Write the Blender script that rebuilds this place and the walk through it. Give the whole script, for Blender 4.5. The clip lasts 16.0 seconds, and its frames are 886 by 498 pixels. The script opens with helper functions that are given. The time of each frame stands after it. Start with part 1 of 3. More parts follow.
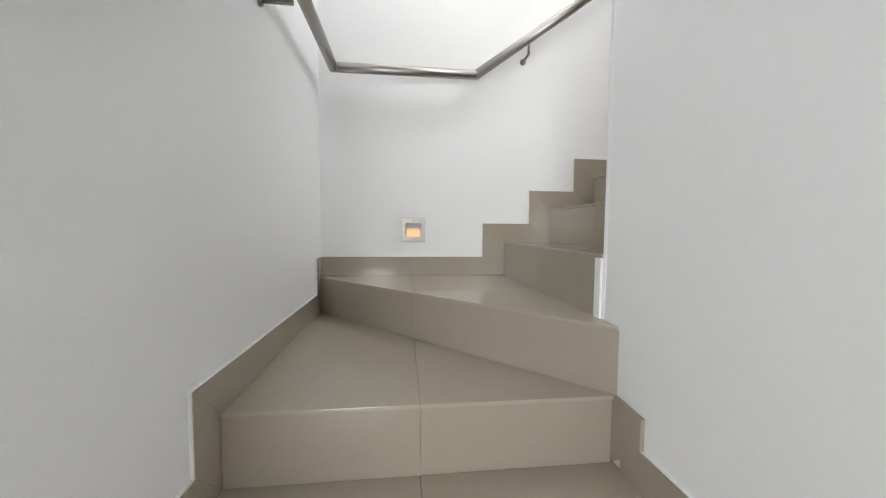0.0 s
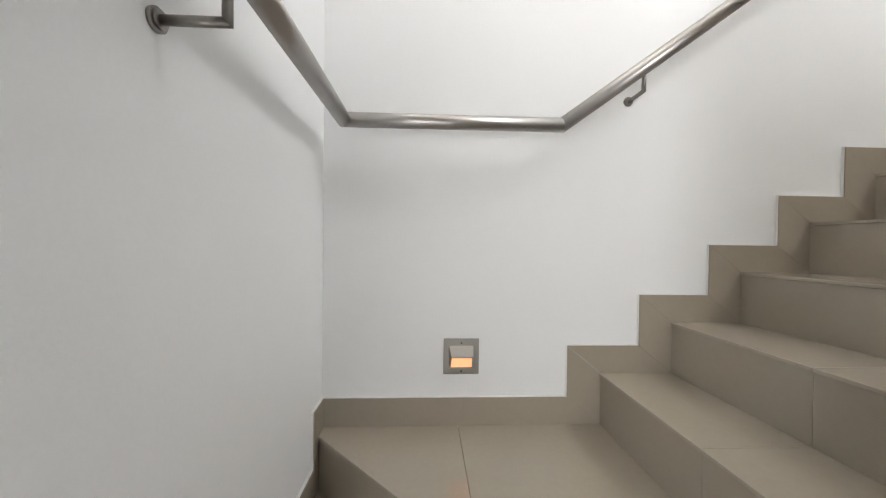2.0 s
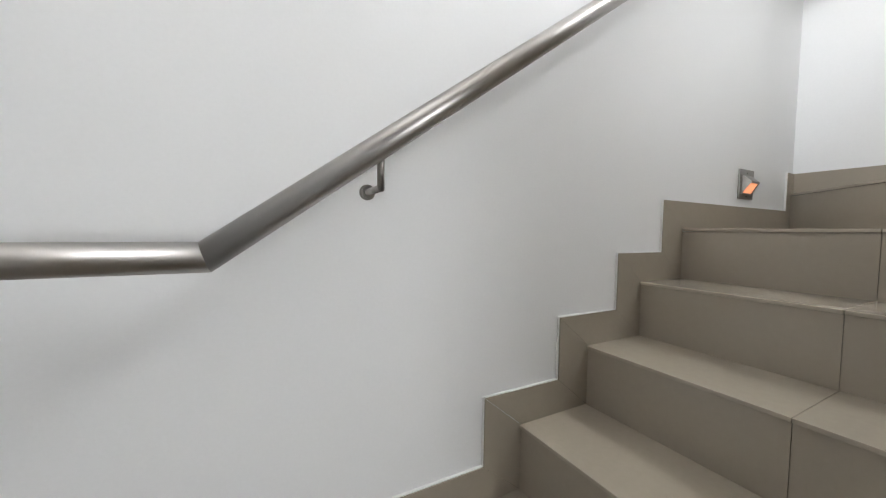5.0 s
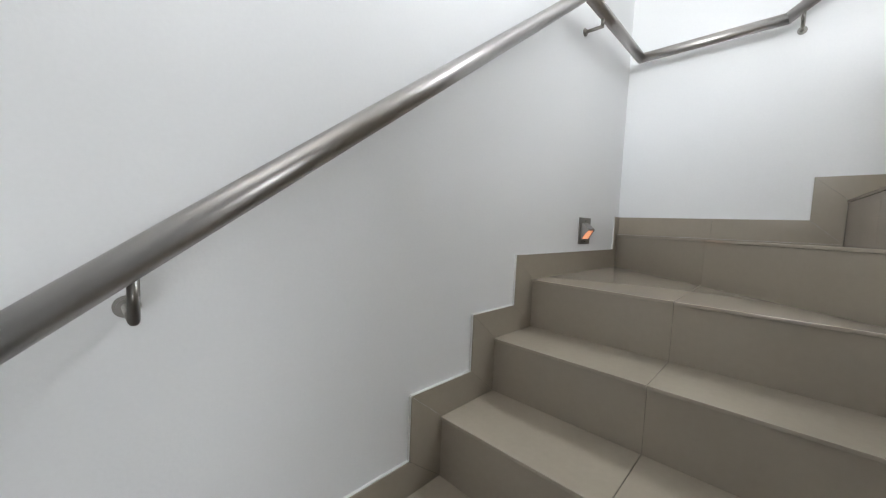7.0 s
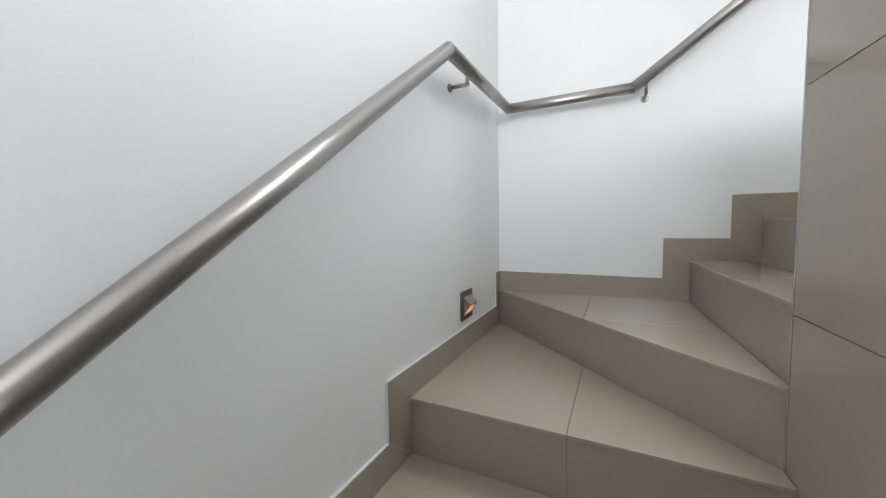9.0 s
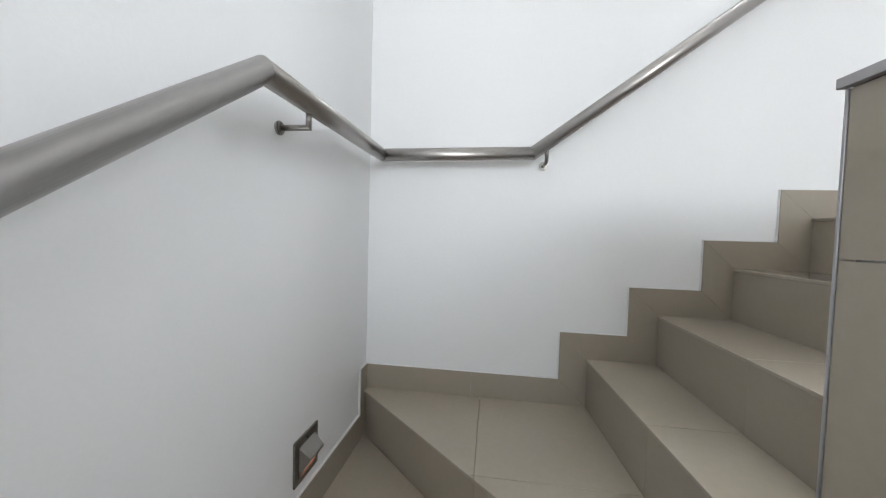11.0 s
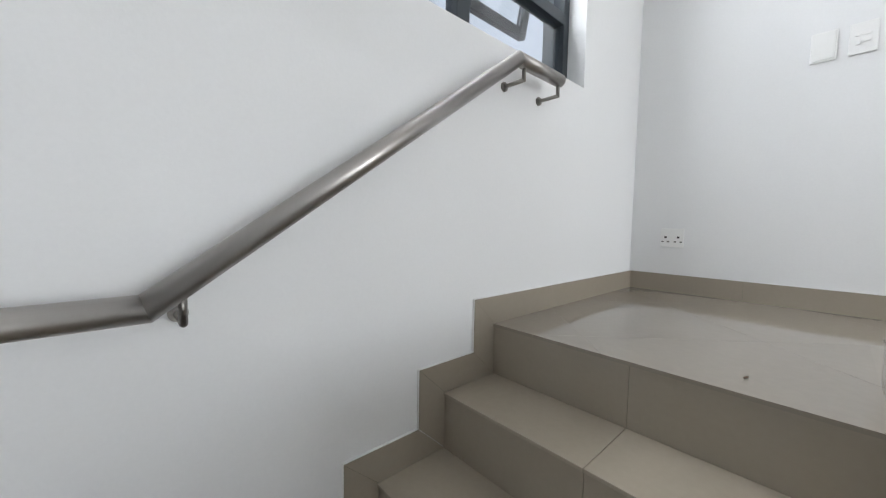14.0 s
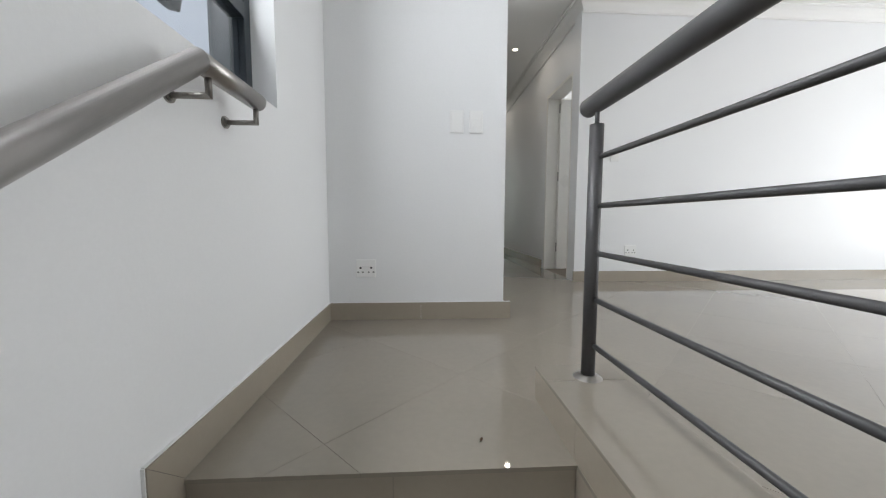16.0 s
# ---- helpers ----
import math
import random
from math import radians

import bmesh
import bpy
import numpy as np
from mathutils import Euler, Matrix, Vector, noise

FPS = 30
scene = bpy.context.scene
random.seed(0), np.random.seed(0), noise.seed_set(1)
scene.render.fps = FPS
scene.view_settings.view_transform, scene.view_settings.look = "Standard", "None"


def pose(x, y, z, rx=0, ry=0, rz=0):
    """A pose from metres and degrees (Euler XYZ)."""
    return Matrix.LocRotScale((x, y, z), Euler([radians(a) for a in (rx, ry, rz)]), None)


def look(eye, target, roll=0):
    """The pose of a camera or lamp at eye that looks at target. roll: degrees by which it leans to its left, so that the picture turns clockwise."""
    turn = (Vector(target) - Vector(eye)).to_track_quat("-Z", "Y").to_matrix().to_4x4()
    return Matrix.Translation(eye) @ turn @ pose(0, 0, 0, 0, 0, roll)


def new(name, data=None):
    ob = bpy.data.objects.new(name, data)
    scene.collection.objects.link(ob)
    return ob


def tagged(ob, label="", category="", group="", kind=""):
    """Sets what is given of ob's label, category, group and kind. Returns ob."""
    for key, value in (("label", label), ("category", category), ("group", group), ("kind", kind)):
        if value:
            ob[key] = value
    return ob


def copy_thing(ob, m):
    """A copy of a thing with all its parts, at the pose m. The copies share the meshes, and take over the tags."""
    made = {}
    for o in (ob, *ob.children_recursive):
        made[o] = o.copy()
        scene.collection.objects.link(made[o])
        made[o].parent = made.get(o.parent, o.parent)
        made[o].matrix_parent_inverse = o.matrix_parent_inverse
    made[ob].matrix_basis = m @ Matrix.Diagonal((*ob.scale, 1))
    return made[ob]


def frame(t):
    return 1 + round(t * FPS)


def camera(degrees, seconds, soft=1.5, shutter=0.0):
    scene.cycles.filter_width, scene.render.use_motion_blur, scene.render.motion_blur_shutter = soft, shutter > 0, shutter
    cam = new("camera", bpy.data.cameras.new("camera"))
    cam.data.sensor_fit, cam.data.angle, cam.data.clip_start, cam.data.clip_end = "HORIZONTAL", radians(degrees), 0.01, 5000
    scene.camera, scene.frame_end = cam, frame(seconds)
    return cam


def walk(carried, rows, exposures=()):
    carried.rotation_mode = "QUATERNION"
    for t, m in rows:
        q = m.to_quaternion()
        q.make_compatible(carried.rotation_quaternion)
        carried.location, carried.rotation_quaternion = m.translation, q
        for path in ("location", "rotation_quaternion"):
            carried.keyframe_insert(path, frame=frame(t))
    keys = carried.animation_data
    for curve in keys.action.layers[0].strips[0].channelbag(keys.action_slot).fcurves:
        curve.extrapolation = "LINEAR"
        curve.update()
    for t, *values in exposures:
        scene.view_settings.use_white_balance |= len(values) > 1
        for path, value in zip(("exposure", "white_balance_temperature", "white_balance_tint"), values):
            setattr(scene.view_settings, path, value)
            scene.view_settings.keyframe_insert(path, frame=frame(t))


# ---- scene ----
cam = camera(103.0, 16.0, soft=1.2)
PATH = [
    (0, (0.4168, -1.8545, 0.6909), (0.6439, 0.1294, 0.5774), 0.49),
    (0.5, (0.4368, -1.6692, 0.7724), (0.6367, 0.3191, 0.6897), 0.31),
    (1, (0.4202, -1.5039, 0.8535), (0.5427, 0.4907, 0.7728), 0.67),
    (1.5, (0.3634, -1.3061, 0.9505), (0.4674, 0.6903, 0.8928), 0.87),
    (2, (0.3488, -1.2044, 1.0684), (0.4418, 0.7933, 1.0421), 0.68),
    (2.5, (0.3590, -1.0945, 1.1374), (0.6132, 0.8883, 1.0743), 0.91),
    (3, (0.4673, -0.9750, 1.2411), (0.8713, 0.9819, 1.1555), 0.64),
    (3.5, (0.5572, -0.8810, 1.3054), (1.1151, 1.0378, 1.2226), 0.63),
    (4, (0.6508, -0.7954, 1.3920), (1.3509, 1.0767, 1.3214), 0.46),
    (4.5, (0.7274, -0.7571, 1.4512), (1.5868, 1.0472, 1.3727), 0.57),
    (5, (0.8395, -0.7164, 1.4953), (1.7820, 1.0446, 1.3934), 0.79),
    (5.2, (0.8607, -0.7138, 1.4967), (1.8815, 1.0054, 1.4473), 1.24),
    (7.3, (1.0195, -0.6463, 1.7516), (2.5260, 0.6623, 1.6174), 1.84),
    (7.5, (1.0377, -0.6199, 1.7773), (2.5930, 0.6343, 1.6879), 1.10),
    (8, (1.1048, -0.6073, 1.8546), (2.7551, 0.5199, 1.7785), 1.64),
    (8.2, (1.1372, -0.6037, 1.8988), (2.8312, 0.4544, 1.7955), 1.01),
    (10.3, (1.5947, -0.5173, 2.2233), (3.4862, 0.1259, 2.1297), 0.87),
    (10.5, (1.6422, -0.5157, 2.2511), (3.5610, 0.0405, 2.1581), 1.65),
    (11, (1.7635, -0.4900, 2.3158), (3.7428, -0.2146, 2.2357), 1.63),
    (11.5, (1.8905, -0.5009, 2.4165), (3.8813, -0.3509, 2.3034), 1.78),
    (12, (1.9812, -0.5196, 2.4731), (3.9735, -0.4157, 2.3323), 1.53),
    (12.5, (2.0665, -0.5207, 2.5711), (4.0601, -0.6125, 2.4414), 1.37),
    (13, (2.1548, -0.5447, 2.6653), (4.0869, -1.0259, 2.4776), 1.14),
    (13.5, (2.2673, -0.5688, 2.6964), (4.0142, -1.5291, 2.5352), 1.38),
    (14, (2.3258, -0.6030, 2.7465), (3.8111, -1.9354, 2.6102), 0.89),
    (14.5, (2.4206, -0.6608, 2.8087), (3.5262, -2.3182, 2.6334), 0.77),
    (15, (2.5102, -0.6588, 2.9015), (3.1592, -2.5429, 2.7311), 0.61),
    (15.5, (2.5432, -0.7014, 2.9429), (2.8021, -2.6775, 2.7752), 0.52),
    (16, (2.5909, -0.8006, 2.9647), (2.4811, -2.7909, 2.8021), 0.16),
]
EXPOSURES = [(0, 1.15, 6650, 11), (1.5, 1.14, 6850, 12), (2.1, 1.0, 6800, 12), (2.5, 0.98, 6800, 12), (4, 0.66, 6650, 11), (5, 0.62, 6600, 11), (7.5, 0.38, 6400, 10), (10.5, 0.15, 6400, 10), (12, -0.05, 6420, 10), (13, -0.2, 6420, 10), (14.2, -0.37, 6450, 10.5), (15, -0.28, 6500, 10.5), (16, -0.66, 6500, 10.5)]
walk(cam, [(t, look(eye, target, roll)) for t, eye, target, roll in PATH], EXPOSURES)


# ---- light ----
world = bpy.data.worlds.new("sky")
scene.world = world
world.use_nodes = True
wn = world.node_tree.nodes
sky = wn.new("ShaderNodeTexSky")
sky.sky_type = "NISHITA"
sky.sun_disc = False
SUN_EL, SUN_AZ = 38.0, 270.0          # azimuth clockwise from +y
sky.sun_elevation, sky.sun_rotation = radians(SUN_EL), radians(SUN_AZ)
wn["Background"].inputs["Strength"].default_value = 0.13
world.node_tree.links.new(sky.outputs["Color"], wn["Background"].inputs["Color"])
sun = new("sun", bpy.data.lights.new("sun", "SUN"))
sun.data.energy, sun.data.angle, sun.data.color = 5.0, radians(0.5), (1.0, 0.95, 0.88)
toward = Vector((math.sin(radians(SUN_AZ)) * math.cos(radians(SUN_EL)), math.cos(radians(SUN_AZ)) * math.cos(radians(SUN_EL)), math.sin(radians(SUN_EL))))
sun.matrix_world = look(toward * 40, (0, 0, 0))


def area_lamp(name, eye, target, sx, sy, watts, colour):
    """A rectangular area lamp at eye that faces target."""
    lamp = bpy.data.lights.new(name, "AREA")
    lamp.shape, lamp.size, lamp.size_y, lamp.energy, lamp.color = "RECTANGLE", sx, sy, watts, colour
    ob = new(name, lamp)
    ob.matrix_world = look(eye, target)
    return ob


DAY = (0.93, 0.968, 1.0)
# Sky light at the stair window and in the room's west opening.
area_lamp("stair_window_light", (3.385, -1.45, 4.27), (1.5, -1.2, 4.05), 1.2, 0.45, 50, DAY)
area_lamp("room_window_light", (-3.28, -1.95, 3.25), (0, -1.7, 4.2), 3.0, 1.6, 150, DAY)
# Added fill inside the closed hall, which has no window; brightens the lower flight.
area_lamp("hall_fill_light", (-0.5, -4.6, 1.1), (0.5, -1.0, 0.3), 1.4, 1.4, 41, DAY)
# Unseen fill lamp added in the windowless box past door_1, brightening the doorway.
area_lamp("bedroom_fill_light", (-1.5, -6.5, 3.7), (1.0, -5.0, 3.5), 1.2, 1.2, 110, DAY)
# Fill lamp added out of view in the closed end room; no real source.
area_lamp("end_room_fill", (3.4, -8.8, 3.8), (1.5, -8.9, 3.6), 1.2, 1.2, 90, DAY)
for spot_y in (-4.86, -6.75):
    area_lamp("downlight_glow", (1.565, spot_y, 4.855), (1.565, spot_y, 3.0), 0.05, 0.05, 2, (1.0, 0.9, 0.76))


# ---- materials ----
def material(name, colour, rough, metal=0.0, vary=0.06, grain=18.0, bump=0.02, stretch=(1, 1, 1), coarse=1.3, per_object=0.0, dist=0.002):
    """A surface with colour and gloss that vary at two scales, and fine relief."""
    m = bpy.data.materials.new(name)
    m.use_nodes = True
    n, l = m.node_tree.nodes, m.node_tree.links
    b = n["Principled BSDF"]
    b.inputs["Metallic"].default_value = metal
    tc = n.new("ShaderNodeTexCoord")
    mp = n.new("ShaderNodeMapping")
    mp.inputs["Scale"].default_value = stretch
    geo = n.new("ShaderNodeNewGeometry")
    l.new(geo.outputs["Position"] if stretch == (1, 1, 1) else tc.outputs["Object"], mp.inputs["Vector"])
    big, fine = n.new("ShaderNodeTexNoise"), n.new("ShaderNodeTexNoise")
    big.inputs["Scale"].default_value, big.inputs["Detail"].default_value = coarse, 4
    fine.inputs["Scale"].default_value, fine.inputs["Detail"].default_value = grain, 6
    for t in (big, fine):
        l.new(mp.outputs["Vector"], t.inputs["Vector"])
    mix = n.new("ShaderNodeMath")
    mix.operation = "ADD"
    l.new(big.outputs["Fac"], mix.inputs[0])
    l.new(fine.outputs["Fac"], mix.inputs[1])
    src = mix
    if per_object:
        info, mul, add = n.new("ShaderNodeObjectInfo"), n.new("ShaderNodeMath"), n.new("ShaderNodeMath")
        mul.operation, add.operation = "MULTIPLY_ADD", "ADD"
        mul.inputs[1].default_value, mul.inputs[2].default_value = per_object, -per_object / 2
        l.new(info.outputs["Random"], mul.inputs[0])
        l.new(mix.outputs[0], add.inputs[0])
        l.new(mul.outputs[0], add.inputs[1])
        src = add
    ramp = n.new("ShaderNodeMapRange")
    ramp.inputs["From Min"].default_value, ramp.inputs["From Max"].default_value = 0.5, 1.5
    ramp.inputs["To Min"].default_value, ramp.inputs["To Max"].default_value = 1 - vary, 1 + vary
    l.new(src.outputs[0], ramp.inputs["Value"])
    tint = n.new("ShaderNodeVectorMath")
    tint.operation = "SCALE"
    tint.inputs[0].default_value = colour
    l.new(ramp.outputs["Result"], tint.inputs["Scale"])
    l.new(tint.outputs["Vector"], b.inputs["Base Color"])
    rr = n.new("ShaderNodeMapRange")
    rr.inputs["From Min"].default_value, rr.inputs["From Max"].default_value = 0.3, 0.7
    rr.inputs["To Min"].default_value, rr.inputs["To Max"].default_value = rough * 0.85, min(1, rough * 1.2)
    l.new(big.outputs["Fac"], rr.inputs["Value"])
    l.new(rr.outputs["Result"], b.inputs["Roughness"])
    if bump:
        bp = n.new("ShaderNodeBump")
        bp.inputs["Strength"].default_value, bp.inputs["Distance"].default_value = bump, dist
        l.new(fine.outputs["Fac"], bp.inputs["Height"])
        l.new(bp.outputs["Normal"], b.inputs["Normal"])
    return m


def glow(name, colour, strength):
    m = bpy.data.materials.new(name)
    m.use_nodes = True
    b = m.node_tree.nodes["Principled BSDF"]
    b.inputs["Base Color"].default_value = (*colour, 1)
    b.inputs["Emission Color"].default_value = (*colour, 1)
    b.inputs["Emission Strength"].default_value = strength
    return m


def glazing(name, colour, rough=0.0):
    m = bpy.data.materials.new(name)
    m.use_nodes = True
    b = m.node_tree.nodes["Principled BSDF"]
    b.inputs["Base Color"].default_value = (*colour, 1)
    b.inputs["Transmission Weight"].default_value = 1
    b.inputs["Roughness"].default_value = rough
    b.inputs["IOR"].default_value = 1.45
    return m


PAINT = material("white_wall_paint", (0.785, 0.79, 0.795), 0.5, vary=0.025, grain=140, bump=0.12, coarse=0.9)
CEILING = material("ceiling_paint", (0.8, 0.795, 0.78), 0.7, vary=0.02, grain=90, bump=0.06)
TILE = material("stair_porcelain", (0.36, 0.315, 0.255), 0.055, vary=0.05, grain=60, bump=0.004, coarse=2.2, per_object=0.3)
FLOOR = material("polished_floor_porcelain", (0.285, 0.253, 0.21), 0.03, vary=0.05, grain=45, bump=0.01, coarse=1.8, per_object=0.4)
# Same porcelain as TILE; shade on risers and skirting is put into the colour.
TILE_SHADED = material("shaded_stair_porcelain", (0.325, 0.283, 0.229), 0.16, vary=0.04, grain=60, bump=0.0, coarse=2.2)
GROUT = material("grey_brown_grout", (0.29, 0.255, 0.21), 0.9, vary=0.15, grain=200, bump=0.2)
SEAL = material("white_sealant", (0.74, 0.74, 0.73), 0.5, vary=0.05, grain=80, bump=0.1)
STEEL = material("brushed_steel", (0.38, 0.362, 0.345), 0.3, metal=1.0, vary=0.03, grain=8, bump=0.006, stretch=(0.5, 60, 60), coarse=0.5)
PIN_STEEL = material("satin_steel", (0.3, 0.285, 0.265), 0.34, metal=1.0, vary=0.1, grain=160, bump=0.03)
DARK_STEEL = material("grey_steel_rail", (0.085, 0.083, 0.085), 0.5, metal=0.4, vary=0.05, grain=8, bump=0.006, stretch=(0.5, 60, 60), coarse=0.5)
TRIM = material("aluminium_edge_trim", (0.4, 0.39, 0.4), 0.4, metal=0.6, vary=0.06, grain=90, bump=0.02)
FRAME = material("charcoal_powder_coat", (0.022, 0.03, 0.038), 0.42, vary=0.1, grain=300, bump=0.05)
GLOSS_WHITE = material("white_gloss_enamel", (0.8, 0.785, 0.74), 0.3, vary=0.03, grain=50, bump=0.02)
PLASTIC = material("white_switch_plastic", (0.82, 0.82, 0.81), 0.28, vary=0.02, grain=90, bump=0.0)
BLACK = material("black_slot", (0.01, 0.01, 0.01), 0.5, vary=0.1, bump=0.0)
RENDER_WHITE = material("pale_house_render", (0.4, 0.46, 0.55), 0.8, vary=0.05, grain=70, bump=0.3, coarse=0.6)
RENDER_GREY = material("grey_house_render", (0.3, 0.31, 0.32), 0.85, vary=0.06, grain=70, bump=0.3, coarse=0.6)
REVEAL = material("grey_reveal_render", (0.17, 0.185, 0.2), 0.85, vary=0.06, grain=70, bump=0.3, coarse=0.6)
GROUND = material("grey_ground", (0.2, 0.19, 0.17), 0.9, vary=0.2, grain=12, bump=0.4, coarse=0.2)
GLASS = glazing("clear_glass", (0.97, 0.985, 0.99))
FROST = material("green_frosted_glass", (0.3, 0.38, 0.34), 0.22, vary=0.04, grain=30, bump=0.0)
WARM = glow("warm_lamp_lens", (1.0, 0.4, 0.2), 0.55)
LED = glow("downlight_lens", (1.0, 0.9, 0.75), 9.0)


# ---- mesh helpers ----
def mesh_object(name, bm, mat, parent=None, smooth=False, bevel=0.0):
    if bevel:
        bmesh.ops.bevel(bm, geom=list(bm.edges), offset=bevel, segments=2, profile=0.6, affect="EDGES", clamp_overlap=True)
    bmesh.ops.recalc_face_normals(bm, faces=bm.faces)
    me = bpy.data.meshes.new(name)
    bm.to_mesh(me)
    bm.free()
    me.materials.append(mat)
    for p in me.polygons:
        p.use_smooth = smooth
    ob = new(name, me)
    ob.parent = parent
    return ob


def add_box(bm, lo, hi):
    m = Matrix.LocRotScale([(a + b) / 2 for a, b in zip(lo, hi)], None, [abs(b - a) for a, b in zip(lo, hi)])
    return bmesh.ops.create_cube(bm, size=1, matrix=m)["verts"]


def box(name, lo, hi, mat, parent=None, bevel=0.0):
    bm = bmesh.new()
    add_box(bm, lo, hi)
    return mesh_object(name, bm, mat, parent, bevel=bevel)


def boxes(name, pairs, mat, parent=None, bevel=0.0):
    bm = bmesh.new()
    for lo, hi in pairs:
        add_box(bm, lo, hi)
    return mesh_object(name, bm, mat, parent, bevel=bevel)


def inset(poly, d):
    """A convex polygon drawn in by d on every side."""
    area = sum(a[0] * b[1] - b[0] * a[1] for a, b in zip(poly, poly[1:] + poly[:1]))
    if area < 0:
        poly = poly[::-1]
    k, lines = len(poly), []
    for a, b in zip(poly, poly[1:] + poly[:1]):
        dx, dy = b[0] - a[0], b[1] - a[1]
        s = math.hypot(dx, dy) or 1e-9
        lines.append((a[0] - dy / s * d, a[1] + dx / s * d, dx / s, dy / s))
    out = []
    for i in range(k):
        (px, py, ux, uy), (qx, qy, vx, vy) = lines[i - 1], lines[i]
        c = ux * vy - uy * vx
        if abs(c) < 1e-6:
            out.append((qx, qy))
        else:
            t = ((qx - px) * vy - (qy - py) * vx) / c
            out.append((px + ux * t, py + uy * t))
    return out


def cut(poly, nx, ny, c):
    """The part of a convex polygon where nx*x + ny*y <= c."""
    out = []
    for a, b in zip(poly, poly[1:] + poly[:1]):
        da, db = nx * a[0] + ny * a[1] - c, nx * b[0] + ny * b[1] - c
        if da <= 0:
            out.append(a)
        if da * db < 0:
            t = da / (da - db)
            out.append((a[0] + (b[0] - a[0]) * t, a[1] + (b[1] - a[1]) * t))
    return out


def prism(name, poly, lift, lo, hi, mat, parent=None, bevel=0.0):
    """A polygon, placed by lift(u, v, w), given depth from w = lo to hi."""
    bm = bmesh.new()
    a = [bm.verts.new(lift(u, v, lo)) for u, v in poly]
    b = [bm.verts.new(lift(u, v, hi)) for u, v in poly]
    bm.faces.new(a)
    bm.faces.new(b)
    k = len(poly)
    for i in range(k):
        bm.faces.new((a[i], a[(i + 1) % k], b[(i + 1) % k], b[i]))
    return mesh_object(name, bm, mat, parent, bevel=bevel)


def flat(u, v, w):
    return (u, v, w)


def tube(bm, a, b, r, sides=20, cut_a=None, cut_b=None, caps=True):
    """A round bar from a to b; cut_a and cut_b are the normals of mitred ends."""
    a, b = Vector(a), Vector(b)
    d = (b - a).normalized()
    side = d.cross(Vector((0, 0, 1)))
    side = (side if side.length > 0.01 else d.cross(Vector((0, 1, 0)))).normalized()
    up = side.cross(d)
    rings = []
    for p, nrm in ((a, cut_a or d), (b, cut_b or d)):
        ring = []
        for i in range(sides):
            w = 2 * math.pi * i / sides
            q = p + (side * math.cos(w) + up * math.sin(w)) * r
            q -= d * ((q - p).dot(nrm) / d.dot(nrm))
            ring.append(bm.verts.new(q))
        rings.append(ring)
    for i in range(sides):
        f = bm.faces.new((rings[0][i], rings[0][(i + 1) % sides], rings[1][(i + 1) % sides], rings[1][i]))
        f.smooth = True
    if caps:
        bm.faces.new(rings[0])
        bm.faces.new(rings[1])


def finish(name, bm, mat, parent=None):
    """A mesh object that keeps the smoothing of its faces."""
    bmesh.ops.recalc_face_normals(bm, faces=bm.faces)
    me = bpy.data.meshes.new(name)
    bm.to_mesh(me)
    bm.free()
    me.materials.append(mat)
    ob = new(name, me)
    ob.parent = parent
    return ob


def bar(name, a, b, r, mat, parent=None, sides=20, cut_a=None, cut_b=None):
    """A straight round bar whose own x axis runs along it."""
    a, b = Vector(a), Vector(b)
    q = (b - a).to_track_quat("X", "Z")
    inv = q.inverted()
    bm = bmesh.new()
    tube(bm, (0, 0, 0), inv @ (b - a), r, sides, inv @ cut_a if cut_a else None, inv @ cut_b if cut_b else None)
    ob = finish(name, bm, mat, parent)
    ob.matrix_local = Matrix.Translation(a) @ q.to_matrix().to_4x4()
    return ob


# ---- plan ----
H = 0.17785                    # rise of a step
F = 2.405                      # upper floor


def level(n):
    """Height of the n-th tread; the upper floor is the thirteenth."""
    return F - (13 - n) * H


G = level(-3)                  # ground floor
XL, XR = 0.0, 3.118            # outer walls of the stair
XS = 0.961                     # inner wall beside the lower flight
XK = 2.24                     # inner wall beside the upper flight
YA, YB = -0.955, -0.891         # inner wall along the middle flight, at its two ends
YE = -2.776                    # end wall of the landing
YR = -3.95                     # long wall of the room
XC = 1.19                      # corridor wall
YC = -7.7                      # corridor's end
XW = -3.2                      # west wall of the room
C = F + 2.47                    # ceiling
SK = 0.0955                    # skirting


def core_y(x):
    return YA + (YB - YA) * (x - XS) / (XK - XS)


def structure(ob, label, category):
    return tagged(ob, label, category, kind="structure")


def wall(name, parts, label, mat=PAINT):
    return structure(boxes(name, parts, mat), label, "wall")


# ---- walls, ceiling ----
wall("wall_north", [((-0.15, 0, G - 0.1), (XR + 0.22, 0.22, C))],
     "smooth white painted plaster stairwell wall behind the handrail")
WY0, WY1, WZ0, WZ1 = -2.142, -0.8, 3.365, 4.53
wall("wall_east", [((XR, -2.97, G - 0.1), (XR + 0.22, 0, WZ0)), ((XR, -2.97, WZ1), (XR + 0.22, 0, C)),
                   ((XR, -2.97, WZ0), (XR + 0.22, WY0, WZ1)), ((XR, WY1, WZ0), (XR + 0.22, 0, WZ1))],
     "smooth white painted wall with a window above the landing")
wall("wall_west_lower", [((-0.15, -1.95, G - 0.1), (XL, 0, F - 0.2))], "smooth white painted wall beside the lower flight")
wall("wall_room_north", [((XW - 0.2, 0, F - 0.2), (-0.15, 0.22, C))], "plain white wall closing the upstairs room")
wall("wall_end", [((2.135, YE - 0.22, F - 0.2), (XR, YE, C)), ((2.135, YC, F - 0.2), (2.325, YE - 0.22, C))], "white painted wall at the head of the stairs")
wall("wall_room", [((XW, YR - 0.15, F - 0.2), (XC + 0.02, YR, C))], "long white painted wall of the upstairs room")
